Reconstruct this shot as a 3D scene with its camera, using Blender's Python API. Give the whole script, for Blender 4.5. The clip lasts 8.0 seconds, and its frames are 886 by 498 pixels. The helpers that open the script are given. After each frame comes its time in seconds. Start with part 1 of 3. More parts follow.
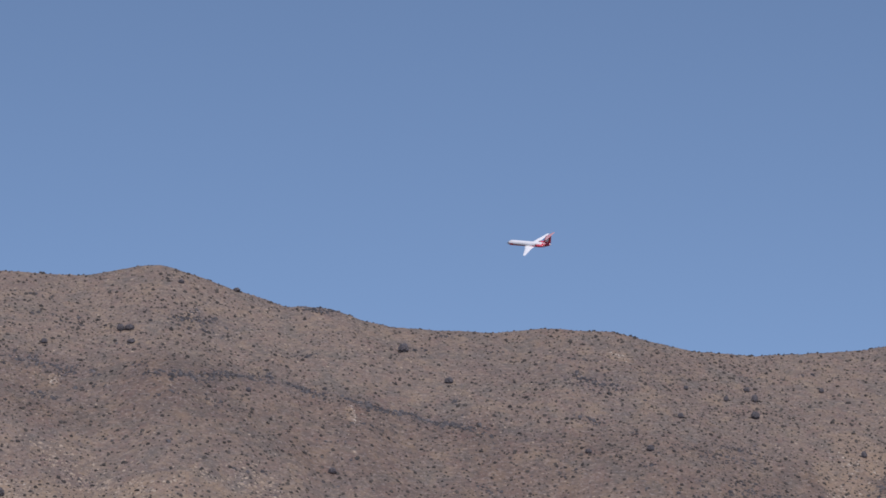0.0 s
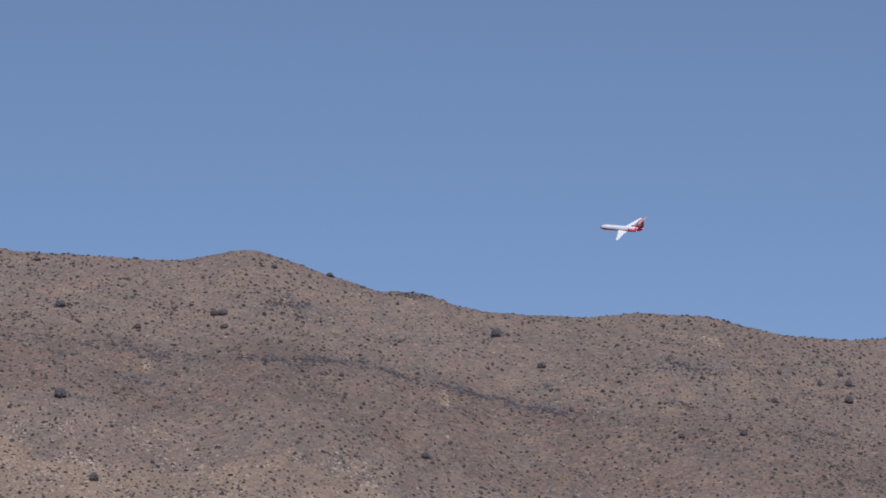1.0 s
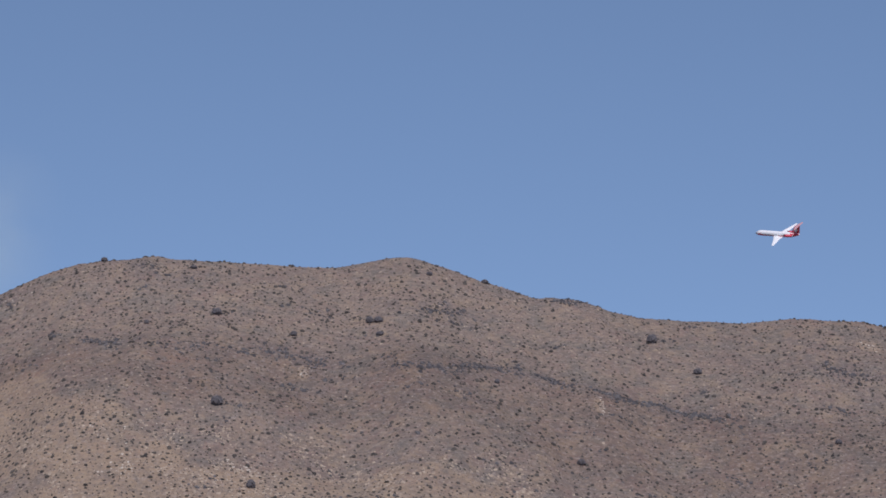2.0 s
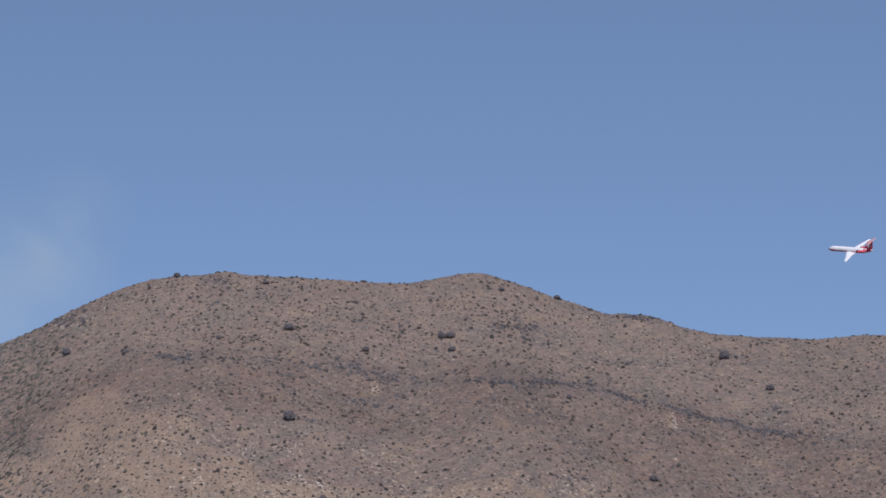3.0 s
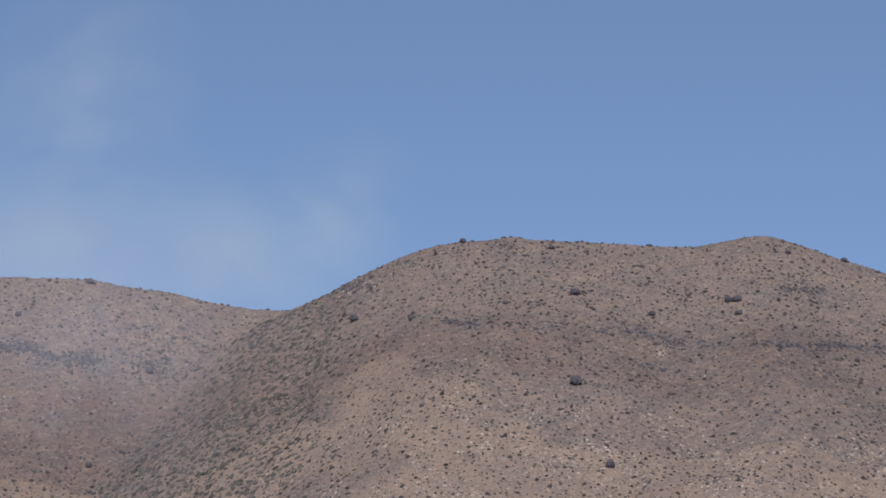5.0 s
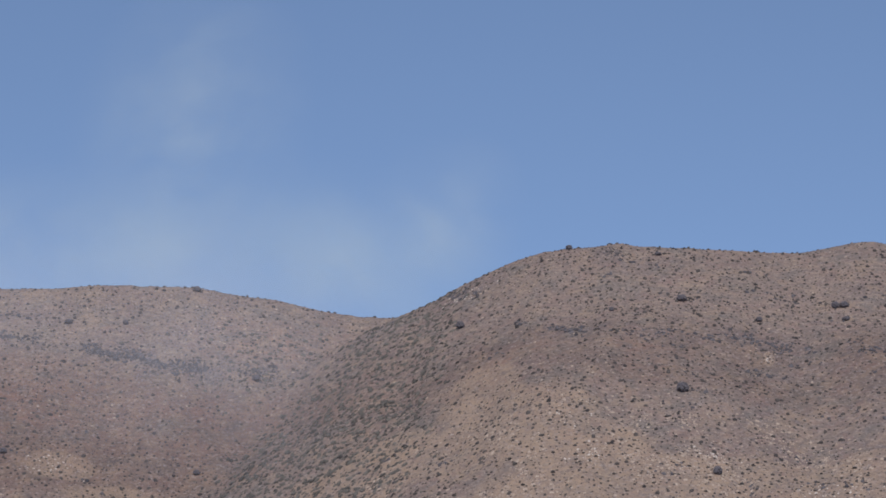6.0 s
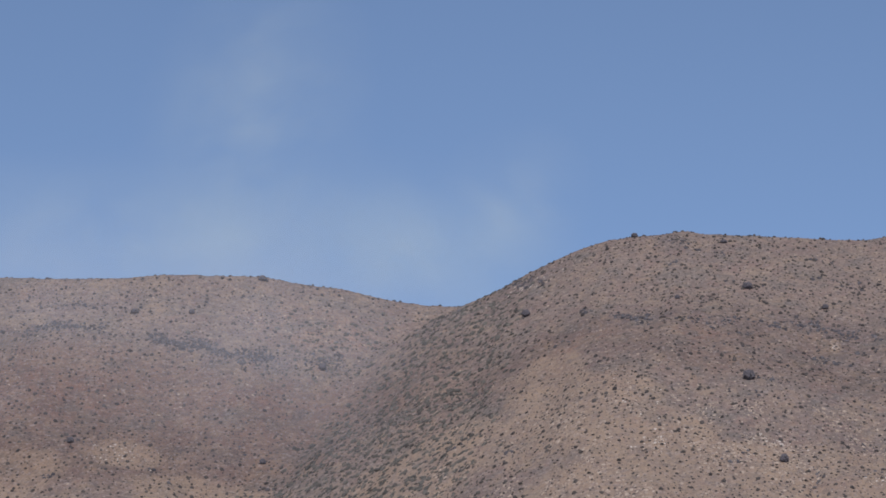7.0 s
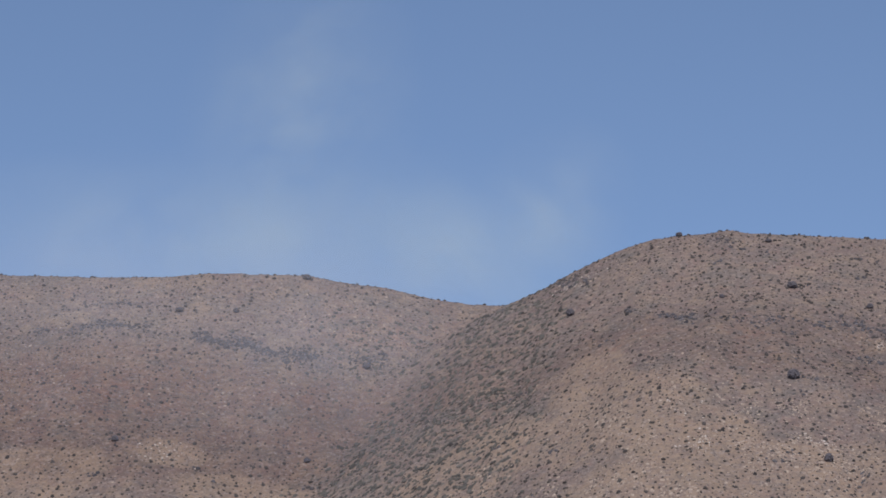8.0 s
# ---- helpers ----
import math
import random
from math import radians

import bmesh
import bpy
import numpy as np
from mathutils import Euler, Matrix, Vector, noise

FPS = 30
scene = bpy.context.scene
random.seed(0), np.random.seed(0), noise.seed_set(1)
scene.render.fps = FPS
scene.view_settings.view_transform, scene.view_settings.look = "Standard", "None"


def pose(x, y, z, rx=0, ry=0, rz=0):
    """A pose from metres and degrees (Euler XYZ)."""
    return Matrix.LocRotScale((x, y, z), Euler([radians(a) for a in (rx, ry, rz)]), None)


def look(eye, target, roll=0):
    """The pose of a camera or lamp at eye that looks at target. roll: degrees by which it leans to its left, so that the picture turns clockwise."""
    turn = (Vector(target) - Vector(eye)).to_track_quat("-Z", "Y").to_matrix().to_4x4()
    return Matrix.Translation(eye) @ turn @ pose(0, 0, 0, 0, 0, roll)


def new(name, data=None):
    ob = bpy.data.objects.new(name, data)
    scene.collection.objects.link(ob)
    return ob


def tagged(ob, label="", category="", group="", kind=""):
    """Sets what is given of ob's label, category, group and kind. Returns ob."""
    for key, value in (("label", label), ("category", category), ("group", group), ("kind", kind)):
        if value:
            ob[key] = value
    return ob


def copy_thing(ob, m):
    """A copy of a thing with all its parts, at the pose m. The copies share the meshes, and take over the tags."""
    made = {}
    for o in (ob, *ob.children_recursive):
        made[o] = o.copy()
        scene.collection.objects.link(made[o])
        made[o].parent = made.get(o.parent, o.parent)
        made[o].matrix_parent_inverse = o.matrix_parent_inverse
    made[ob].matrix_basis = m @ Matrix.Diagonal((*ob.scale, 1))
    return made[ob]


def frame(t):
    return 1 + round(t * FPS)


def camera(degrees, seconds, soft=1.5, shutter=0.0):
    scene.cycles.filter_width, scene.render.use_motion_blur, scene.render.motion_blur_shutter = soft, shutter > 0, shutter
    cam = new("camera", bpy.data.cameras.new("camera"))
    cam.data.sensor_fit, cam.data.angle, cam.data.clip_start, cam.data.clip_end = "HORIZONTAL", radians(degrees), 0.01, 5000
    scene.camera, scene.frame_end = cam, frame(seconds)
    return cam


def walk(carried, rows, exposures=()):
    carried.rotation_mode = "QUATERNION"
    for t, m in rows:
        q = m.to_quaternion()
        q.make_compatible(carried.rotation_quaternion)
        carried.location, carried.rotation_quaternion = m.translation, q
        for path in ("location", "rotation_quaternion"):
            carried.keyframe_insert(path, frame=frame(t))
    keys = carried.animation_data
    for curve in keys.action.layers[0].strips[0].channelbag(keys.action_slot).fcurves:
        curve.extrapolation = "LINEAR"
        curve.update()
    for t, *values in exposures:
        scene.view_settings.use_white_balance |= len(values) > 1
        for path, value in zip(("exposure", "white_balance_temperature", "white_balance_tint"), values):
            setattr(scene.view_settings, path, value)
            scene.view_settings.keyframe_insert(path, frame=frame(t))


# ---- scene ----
cam = camera(14.0, 8.0, soft=1.7)
# a long lens on a tripod that pans and tilts: seconds, yaw, pitch, roll
ROWS = [
    (0.0, -6.290, 6.000, 0.003),
    (0.2, -6.960, 5.995, 0.012),
    (0.5, -6.756, 5.767, 0.024),
    (0.7, -6.417, 5.762, 0.002),
    (0.8, -5.988, 5.757, -0.010),
    (1.0, -4.816, 5.758, -0.040),
    (1.2, -3.914, 5.768, -0.013),
    (1.5, -2.963, 5.817, 0.027),
    (1.7, -2.655, 5.843, -0.020),
    (2.8, -1.536, 6.022, -0.120),
    (3.0, -1.207, 6.108, -0.193),
    (3.2, -0.698, 6.115, -0.120),
    (3.5, 0.000, 6.000, 0.000),
    (4.0, 1.365, 5.799, -0.235),
    (4.5, 2.594, 5.575, -0.179),
    (4.7, 2.897, 5.520, -0.170),
    (5.8, 4.710, 5.622, -0.120),
    (6.0, 5.049, 5.639, -0.113),
    (6.5, 5.717, 5.620, 0.002),
    (7.0, 6.101, 5.455, -0.011),
    (7.5, 6.364, 5.359, -0.051),
    (7.8, 6.548, 5.393, -0.100),
    (8.0, 6.798, 5.438, -0.132),
]
walk(cam, [(t, pose(0, 0, 1.6, 90 + pitch, roll, yaw)) for t, yaw, pitch, roll in ROWS], [(t, e, 6000, 19) for t, e in ((0.0, -0.05), (0.5, -0.08), (1.0, -0.04), (1.5, 0.0), (3.5, 0.0), (4.5, 0.05), (6.0, 0.05), (7.0, 0.02), (8.0, 0.0))])

# ---- daylight ----
SUN_AZ, SUN_EL = 180.0, 46.0
world = bpy.data.worlds.new("clear_sky")
scene.world = world
world.use_nodes = True
wn = world.node_tree.nodes
sky = wn.new("ShaderNodeTexSky")
sky.sky_type, sky.sun_disc = "NISHITA", False
sky.sun_elevation, sky.sun_rotation = radians(SUN_EL), radians(SUN_AZ)
sky.altitude, sky.air_density, sky.dust_density, sky.ozone_density = 3000, 1.0, 0.3, 2.4
hue = wn.new("ShaderNodeHueSaturation")
hue.inputs["Saturation"].default_value, hue.inputs["Hue"].default_value = 0.90, 0.491
world.node_tree.links.new(sky.outputs[0], hue.inputs["Color"])
world.node_tree.links.new(hue.outputs[0], wn["Background"].inputs[0])
wn["Background"].inputs[1].default_value = 0.0955
# the air over the hills is clear: little paling towards the skyline
lift, even = wn.new("ShaderNodeVectorMath"), wn.new("ShaderNodeVectorMath")
even.operation = "NORMALIZE"
lift.inputs[1].default_value = (0, 0, 0.15)
world.node_tree.links.new(wn.new("ShaderNodeTexCoord").outputs["Generated"], lift.inputs[0])
world.node_tree.links.new(lift.outputs[0], even.inputs[0])
world.node_tree.links.new(even.outputs[0], sky.inputs[0])
sun = new("sun", bpy.data.lights.new("sun", "SUN"))
sun.data.energy, sun.data.angle, sun.data.color = 3.36, radians(0.53), (1.0, 0.95, 0.88)
toward = Vector((math.sin(radians(SUN_AZ)) * math.cos(radians(SUN_EL)), math.cos(radians(SUN_AZ)) * math.cos(radians(SUN_EL)), math.sin(radians(SUN_EL))))
sun.matrix_world = look(toward * 900, (0, 0, 0))

# ---- materials ----


class Mat:
    """A short way to write a node material."""

    def __init__(self, name, rough=0.9, metal=0.0):
        self.m = bpy.data.materials.new(name)
        self.m.use_nodes = True
        self.t = self.m.node_tree
        self.bsdf = self.t.nodes["Principled BSDF"]
        self.bsdf.inputs["Roughness"].default_value = rough
        self.bsdf.inputs["Metallic"].default_value = metal
        self.bsdf.inputs["Specular IOR Level"].default_value = 0.25

    def node(self, kind, **props):
        n = self.t.nodes.new("ShaderNode" + kind)
        for key, value in props.items():
            setattr(n, key, value)
        return n

    def link(self, a, b):
        self.t.links.new(a, b)

    def place(self, scale=(1, 1, 1), loc=(0, 0, 0), local=False):
        src = self.node("TexCoord").outputs["Object"] if local else self.node("NewGeometry").outputs["Position"]
        mp = self.node("Mapping")
        mp.inputs["Scale"].default_value = scale
        mp.inputs["Location"].default_value = loc
        self.link(src, mp.inputs[0])
        return mp.outputs[0]

    def noise(self, size, detail=4, rough=0.6, stretch=(1, 1, 1), local=False, lo=0.35, hi=0.65):
        n = self.node("TexNoise")
        n.inputs["Scale"].default_value = 1.0 / size
        n.inputs["Detail"].default_value, n.inputs["Roughness"].default_value = detail, rough
        self.link(self.place(stretch, (31.7, 12.9, 5.1), local), n.inputs["Vector"])
        r = self.node("MapRange")
        r.inputs["From Min"].default_value, r.inputs["From Max"].default_value = lo, hi
        self.link(n.outputs["Fac"], r.inputs["Value"])
        return r.outputs[0]

    def blob(self, x, y, rx, ry):
        """1 at a spot of the plan, fading to 0 at its rim."""
        g = self.node("TexGradient", gradient_type="SPHERICAL")
        self.link(self.place((1 / rx, 1 / ry, 0), (-x / rx, -y / ry, 0)), g.inputs[0])
        return g.outputs["Fac"]

    def maths(self, op, a, b):
        n = self.node("Math", operation=op)
        n.use_clamp = True
        for k, v in enumerate((a, b)):
            if isinstance(v, (int, float)):
                n.inputs[k].default_value = v
            else:
                self.link(v, n.inputs[k])
        return n.outputs[0]

    def mix(self, fac, a, b, blend="MIX"):
        n = self.node("Mix", data_type="RGBA", blend_type=blend)
        for sock, v in ((n.inputs[0], fac), (n.inputs[6], a), (n.inputs[7], b)):
            if isinstance(v, (int, float)):
                sock.default_value = v
            elif isinstance(v, tuple):
                sock.default_value = (*v, 1)
            else:
                self.link(v, sock)
        return n.outputs[2]

    def vary(self, a, b, island=False):
        src = self.node("NewGeometry").outputs["Random Per Island"] if island else self.node("ObjectInfo").outputs["Random"]
        return self.mix(src, a, b)

    def colour(self, c):
        if isinstance(c, tuple):
            self.bsdf.inputs["Base Color"].default_value = (*c, 1)
        else:
            self.link(c, self.bsdf.inputs["Base Color"])
        return self

    def bump(self, h, strength, distance):
        b = self.node("Bump")
        b.inputs["Strength"].default_value, b.inputs["Distance"].default_value = strength, distance
        self.link(h, b.inputs["Height"])
        self.link(b.outputs[0], self.bsdf.inputs["Normal"])
        return self


def soil_material():
    m = Mat("dry_stony_soil", 0.95)
    broad = m.noise(120, 5, 0.55, (1, 0.6, 0.6))
    mid = m.noise(24, 5, 0.65, (1, 0.6, 0.6))
    c = m.mix(broad, (0.224, 0.166, 0.132), (0.277, 0.203, 0.154))
    c = m.mix(m.maths("MULTIPLY", mid, 0.45), c, (0.165, 0.125, 0.113))
    c = m.mix(m.maths("MULTIPLY", m.noise(10, 4, 0.65, (1, 0.6, 0.6), lo=0.45, hi=0.65), 0.5), c, (0.159, 0.139, 0.120))
    # lighter tan soil on the upper slope
    tan = m.maths("MULTIPLY", m.maths("MAXIMUM", m.blob(-25, 2125, 190, 95), m.blob(110, 2150, 90, 60)), 1.6)
    c = m.mix(m.maths("MULTIPLY", m.maths("MULTIPLY", tan, m.noise(22, 5, 0.7, (1, 0.6, 0.6), lo=0.3, hi=0.6)), 0.6), c, (0.325, 0.243, 0.183))
    # rusty patches
    red = m.blob(-136, 1996, 26, 26)
    for x, y, rx, ry in ((325, 2181, 38, 22), (-70, 1990, 24, 20), (-330, 2080, 80, 60), (-440, 2080, 110, 80), (-300, 2190, 70, 40)):
        red = m.maths("MAXIMUM", red, m.blob(x, y, rx, ry))
    c = m.mix(m.maths("MULTIPLY", m.maths("MULTIPLY", red, 1.3), m.noise(9, 4, 0.6)), c, (0.30, 0.182, 0.13))
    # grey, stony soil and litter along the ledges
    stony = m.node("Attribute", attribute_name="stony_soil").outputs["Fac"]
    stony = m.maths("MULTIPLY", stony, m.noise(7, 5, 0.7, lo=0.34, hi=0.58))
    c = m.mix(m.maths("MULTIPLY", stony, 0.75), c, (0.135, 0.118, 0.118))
    # ochre, rosy and grey-green mottling of the thin soil
    c = m.mix(m.maths("MULTIPLY", m.noise(15, 5, 0.7, (1.1, 0.55, 0.7), lo=0.48, hi=0.62), 0.7), c, (0.315, 0.232, 0.155))
    c = m.mix(m.maths("MULTIPLY", m.noise(13, 5, 0.7, (0.9, 0.65, 0.8), lo=0.5, hi=0.64), 0.6), c, (0.238, 0.158, 0.130))
    c = m.mix(m.maths("MULTIPLY", m.noise(17, 5, 0.7, (0.8, 0.5, 0.9), lo=0.5, hi=0.64), 0.7), c, (0.165, 0.150, 0.128))
    # thin streaks of dry grass, bare grit and grey litter across the slope
    c = m.mix(m.maths("MULTIPLY", m.noise(4.6, 5, 0.7, (0.9, 1.1, 1), lo=0.5, hi=0.63), 0.65), c, (0.35, 0.268, 0.195))
    c = m.mix(m.maths("MULTIPLY", m.noise(5.4, 5, 0.7, (0.8, 1.1, 1), lo=0.5, hi=0.63), 0.6), c, (0.140, 0.122, 0.110))
    # a belt of darker, redder soil below the ledges
    belt = m.blob(60, 1975, 330, 75)
    for x, y, rx, ry in ((-415, 2075, 230, 85), (-430, 2030, 210, 75), (-520, 2090, 150, 90), (-26, 1968, 150, 55), (280, 1930, 260, 70), (-120, 2010, 120, 45), (490, 1945, 55, 70), (385, 1878, 70, 26)):
        belt = m.maths("MAXIMUM", belt, m.blob(x, y, rx, ry))
    belt = m.maths("MULTIPLY", m.maths("MULTIPLY", belt, 2.4), m.noise(40, 5, 0.6, (1, 0.5, 0.5), lo=0.25, hi=0.6))
    c = m.mix(m.maths("MULTIPLY", belt, 0.7), c, (0.76, 0.70, 0.685), "MULTIPLY")
    west = m.blob(-440, 2045, 260, 105)
    west = m.maths("MULTIPLY", m.maths("MULTIPLY", west, 2.2), m.noise(28, 5, 0.6, (1, 0.5, 0.5), lo=0.25, hi=0.55))
    c = m.mix(m.maths("MULTIPLY", west, 0.8), c, (0.84, 0.76, 0.74), "MULTIPLY")
    # pale decomposed granite on the spur and lower slope
    pale = m.blob(-154, 1955, 26, 58)
    for x, y, rx, ry in ((-146, 1888, 34, 75), (-118, 1872, 42, 62), (-92, 1832, 45, 50), (-15, 1798, 90, 42), (60, 1815, 110, 36), (-345, 1968, 50, 30), (-470, 1975, 60, 40), (460, 2005, 20, 50), (438, 1945, 20, 55), (-215, 1895, 60, 75), (4, 1997, 4, 16), (168, 1994, 3.5, 15), (340, 2132, 9, 13), (-394, 2005, 26, 22), (20, 1770, 300, 62)):
        pale = m.maths("MAXIMUM", pale, m.blob(x, y, rx, ry))
    pale = m.maths("SUBTRACT", m.maths("MULTIPLY", pale, 3.6), m.maths("MULTIPLY", m.noise(30, 6, 0.75, (1, 0.6, 0.6), lo=0.3, hi=0.7), 0.8))
    pale = m.maths("MULTIPLY", pale, m.noise(5, 4, 0.7, (1, 0.6, 0.8), lo=0.28, hi=0.52))
    c = m.mix(m.maths("MULTIPLY", pale, 0.84), c, (0.388, 0.280, 0.182))
    # stones, dry grass and grit
    c = m.mix(m.maths("MULTIPLY", m.noise(1.8, 4, 0.75, (0.8, 0.6, 0.8), lo=0.52, hi=0.64), 0.65), c, (0.373, 0.305, 0.259))
    c = m.mix(m.maths("MULTIPLY", m.noise(1.7, 4, 0.75, (0.9, 0.6, 0.8), lo=0.52, hi=0.64), 0.5), c, (0.105, 0.089, 0.088))
    return m.colour(c).bump(m.noise(1.6, 5, 0.7), 0.8, 0.5).m


def leaf_material(name, a, b, island):
    m = Mat(name, 0.85)
    c = m.vary(a, b, island)
    c = m.mix(m.maths("MULTIPLY", m.noise(0.5, 3, 0.6), 0.5), c, tuple(0.75 * v for v in a))
    return m.colour(c).m


def rock_material(name, a, b):
    m = Mat(name, 0.9)
    c = m.mix(m.noise(1.7, 5, 0.7), a, b)
    c = m.mix(m.maths("MULTIPLY", m.noise(0.4, 4, 0.6, lo=0.5, hi=0.7), 0.5), c, tuple(0.5 * v for v in a))
    return m.colour(c).bump(m.noise(0.5, 5, 0.7), 0.7, 0.2).m


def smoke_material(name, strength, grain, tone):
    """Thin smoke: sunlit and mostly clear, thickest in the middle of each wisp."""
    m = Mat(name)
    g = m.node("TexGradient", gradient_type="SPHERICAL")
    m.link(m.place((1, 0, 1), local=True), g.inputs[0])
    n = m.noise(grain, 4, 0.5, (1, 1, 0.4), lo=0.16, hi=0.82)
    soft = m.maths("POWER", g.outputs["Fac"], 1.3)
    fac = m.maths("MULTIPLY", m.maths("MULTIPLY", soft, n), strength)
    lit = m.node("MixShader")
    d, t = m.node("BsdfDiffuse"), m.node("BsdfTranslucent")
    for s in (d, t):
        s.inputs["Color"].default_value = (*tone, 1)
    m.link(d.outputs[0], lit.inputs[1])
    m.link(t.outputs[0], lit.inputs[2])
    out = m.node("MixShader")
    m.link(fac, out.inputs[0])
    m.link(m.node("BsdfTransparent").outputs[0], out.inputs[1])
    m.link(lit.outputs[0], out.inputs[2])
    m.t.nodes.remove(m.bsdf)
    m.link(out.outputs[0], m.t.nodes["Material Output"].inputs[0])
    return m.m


SOIL = soil_material()
BRUSH = leaf_material("grey_green_brush", (0.042, 0.037, 0.034), (0.118, 0.102, 0.087), True)
GULLY_BRUSH = leaf_material("gully_brush_leaves", (0.070, 0.066, 0.056), (0.175, 0.158, 0.13), True)
TUFT = leaf_material("dry_grass_tufts", (0.11, 0.096, 0.08), (0.25, 0.20, 0.15), True)
LEDGE_BRUSH = leaf_material("dark_ledge_brush", (0.055, 0.051, 0.053), (0.15, 0.139, 0.138), True)
BRUSH_ONE = leaf_material("grey_green_brush_leaves", (0.046, 0.041, 0.037), (0.115, 0.10, 0.085), False)
JUNIPER = leaf_material("dark_juniper_leaves", (0.115, 0.105, 0.112), (0.155, 0.143, 0.144), True)
BARK = leaf_material("weathered_bark", (0.16, 0.12, 0.09), (0.2, 0.16, 0.12), False)
DARK_ROCK = rock_material("dark_varnished_rock", (0.13, 0.12, 0.122), (0.25, 0.225, 0.215))
PALE_ROCK = rock_material("pale_granite", (0.30, 0.245, 0.20), (0.44, 0.37, 0.305))

# ---- mesh helpers ----


def mesh_from(name, verts, faces, material, smooth=False):
    """A mesh from arrays: faces all with the same number of corners."""
    me = bpy.data.meshes.new(name)
    verts, faces = np.asarray(verts, np.float32), np.asarray(faces, np.int32)
    n, k = faces.shape
    me.vertices.add(len(verts))
    me.vertices.foreach_set("co", verts.ravel())
    me.loops.add(n * k)
    me.loops.foreach_set("vertex_index", faces.ravel())
    me.polygons.add(n)
    me.polygons.foreach_set("loop_start", np.arange(0, n * k, k, dtype=np.int32))
    me.polygons.foreach_set("use_smooth", np.full(n, smooth))
    me.update(calc_edges=True)
    me.materials.append(material)
    return me


def part(name, bm, material, parent, label=""):
    me = bpy.data.meshes.new(name)
    bm.to_mesh(me)
    bm.free()
    for m in material if isinstance(material, (list, tuple)) else (material,):
        me.materials.append(m)
    ob = new(name, me)
    ob.parent = parent
    return tagged(ob, label)


# ---- the lie of the land ----
def lattice(ix, iy, seed):
    h = (ix.astype(np.int64) * 374761393 + iy.astype(np.int64) * 668265263 + seed * 144665) & 0xFFFFFFFF
    h = ((h ^ (h >> 13)) * 1274126177) & 0xFFFFFFFF
    return ((h ^ (h >> 16)) & 0xFFFF) / 32767.5 - 1.0


def smooth_noise(x, y, seed):
    ix, iy = np.floor(x), np.floor(y)
    fx, fy = x - ix, y - iy
    fx, fy = fx * fx * (3 - 2 * fx), fy * fy * (3 - 2 * fy)
    a, b = lattice(ix, iy, seed), lattice(ix + 1, iy, seed)
    c, d = lattice(ix, iy + 1, seed), lattice(ix + 1, iy + 1, seed)
    return (a * (1 - fx) + b * fx) * (1 - fy) + (c * (1 - fx) + d * fx) * fy


def fbm(x, y, size, seed, octaves=4):
    total, amp = 0.0, 1.0
    for k in range(octaves):
        total = total + amp * smooth_noise(x * 2 ** k / size + 7.3 * k, y * 2 ** k / size, seed + k)
        amp *= 0.5
    return total


# crest of the main hill, 2200 m off: (metres to the right, metres high)
MAIN_Y = 2200.0
MAIN_CREST = [(-482.7, 47.6), (-222.7, 177.6), (-201.8, 186.3), (-184.7, 196.0), (-167.3, 204.6), (-150.4, 211.6), (-133.0, 217.2), (-117.2, 219.2), (-98.4, 220.3), (-86.1, 222.7), (-77.6, 220.3), (-49.9, 219.3), (-29.2, 217.9), (0.0, 216.1), (22.7, 215.4), (40.3, 218.2), (54.2, 221.7), (69.5, 222.7), (81.8, 218.9), (100.7, 212.3), (116.5, 206.7), (131.9, 202.6), (143.8, 197.4), (161.2, 197.7), (182.0, 194.2), (194.0, 188.7), (213.0, 185.2), (239.0, 183.9), (278.3, 182.4), (297.5, 185.0), (313.1, 185.5), (330.8, 183.8), (346.9, 184.0), (366.2, 179.2), (394.3, 172.4), (412.1, 171.1), (435.6, 169.4), (470.4, 171.2), (501.7, 173.2), (517.4, 175.9), (533.2, 178.8), (555.9, 179.0), (609.9, 177.7), (1100, 170), (4500, 120)]
# crest of the second hill, beyond the gully
SECOND_Y = 2250.0
SECOND_CREST = [(-4500, 150), (-900, 190), (-554.3, 203.2), (-517.4, 201.8), (-480.7, 200.8), (-443.9, 201.2), (-425.5, 202.5), (-409.3, 203.1), (-389.5, 202.2), (-356.8, 201.2), (-335.1, 197.1), (-302.6, 192.2), (-269.9, 184.4), (-244.8, 181.4), (-228.9, 181.3), (-168.9, 169.3), (71.1, 51.30000000000001)]


def along(crest, x):
    xs, zs = np.array(crest).T
    return sum(np.interp(x + d, xs, zs) for d in (-5, -2.5, 0, 2.5, 5)) / 5


def slope_of(f, front, back):
    g = np.where(f > 0, front, back) * np.abs(f)
    return np.sqrt(g * g + 2.0 ** 2) - 2.0


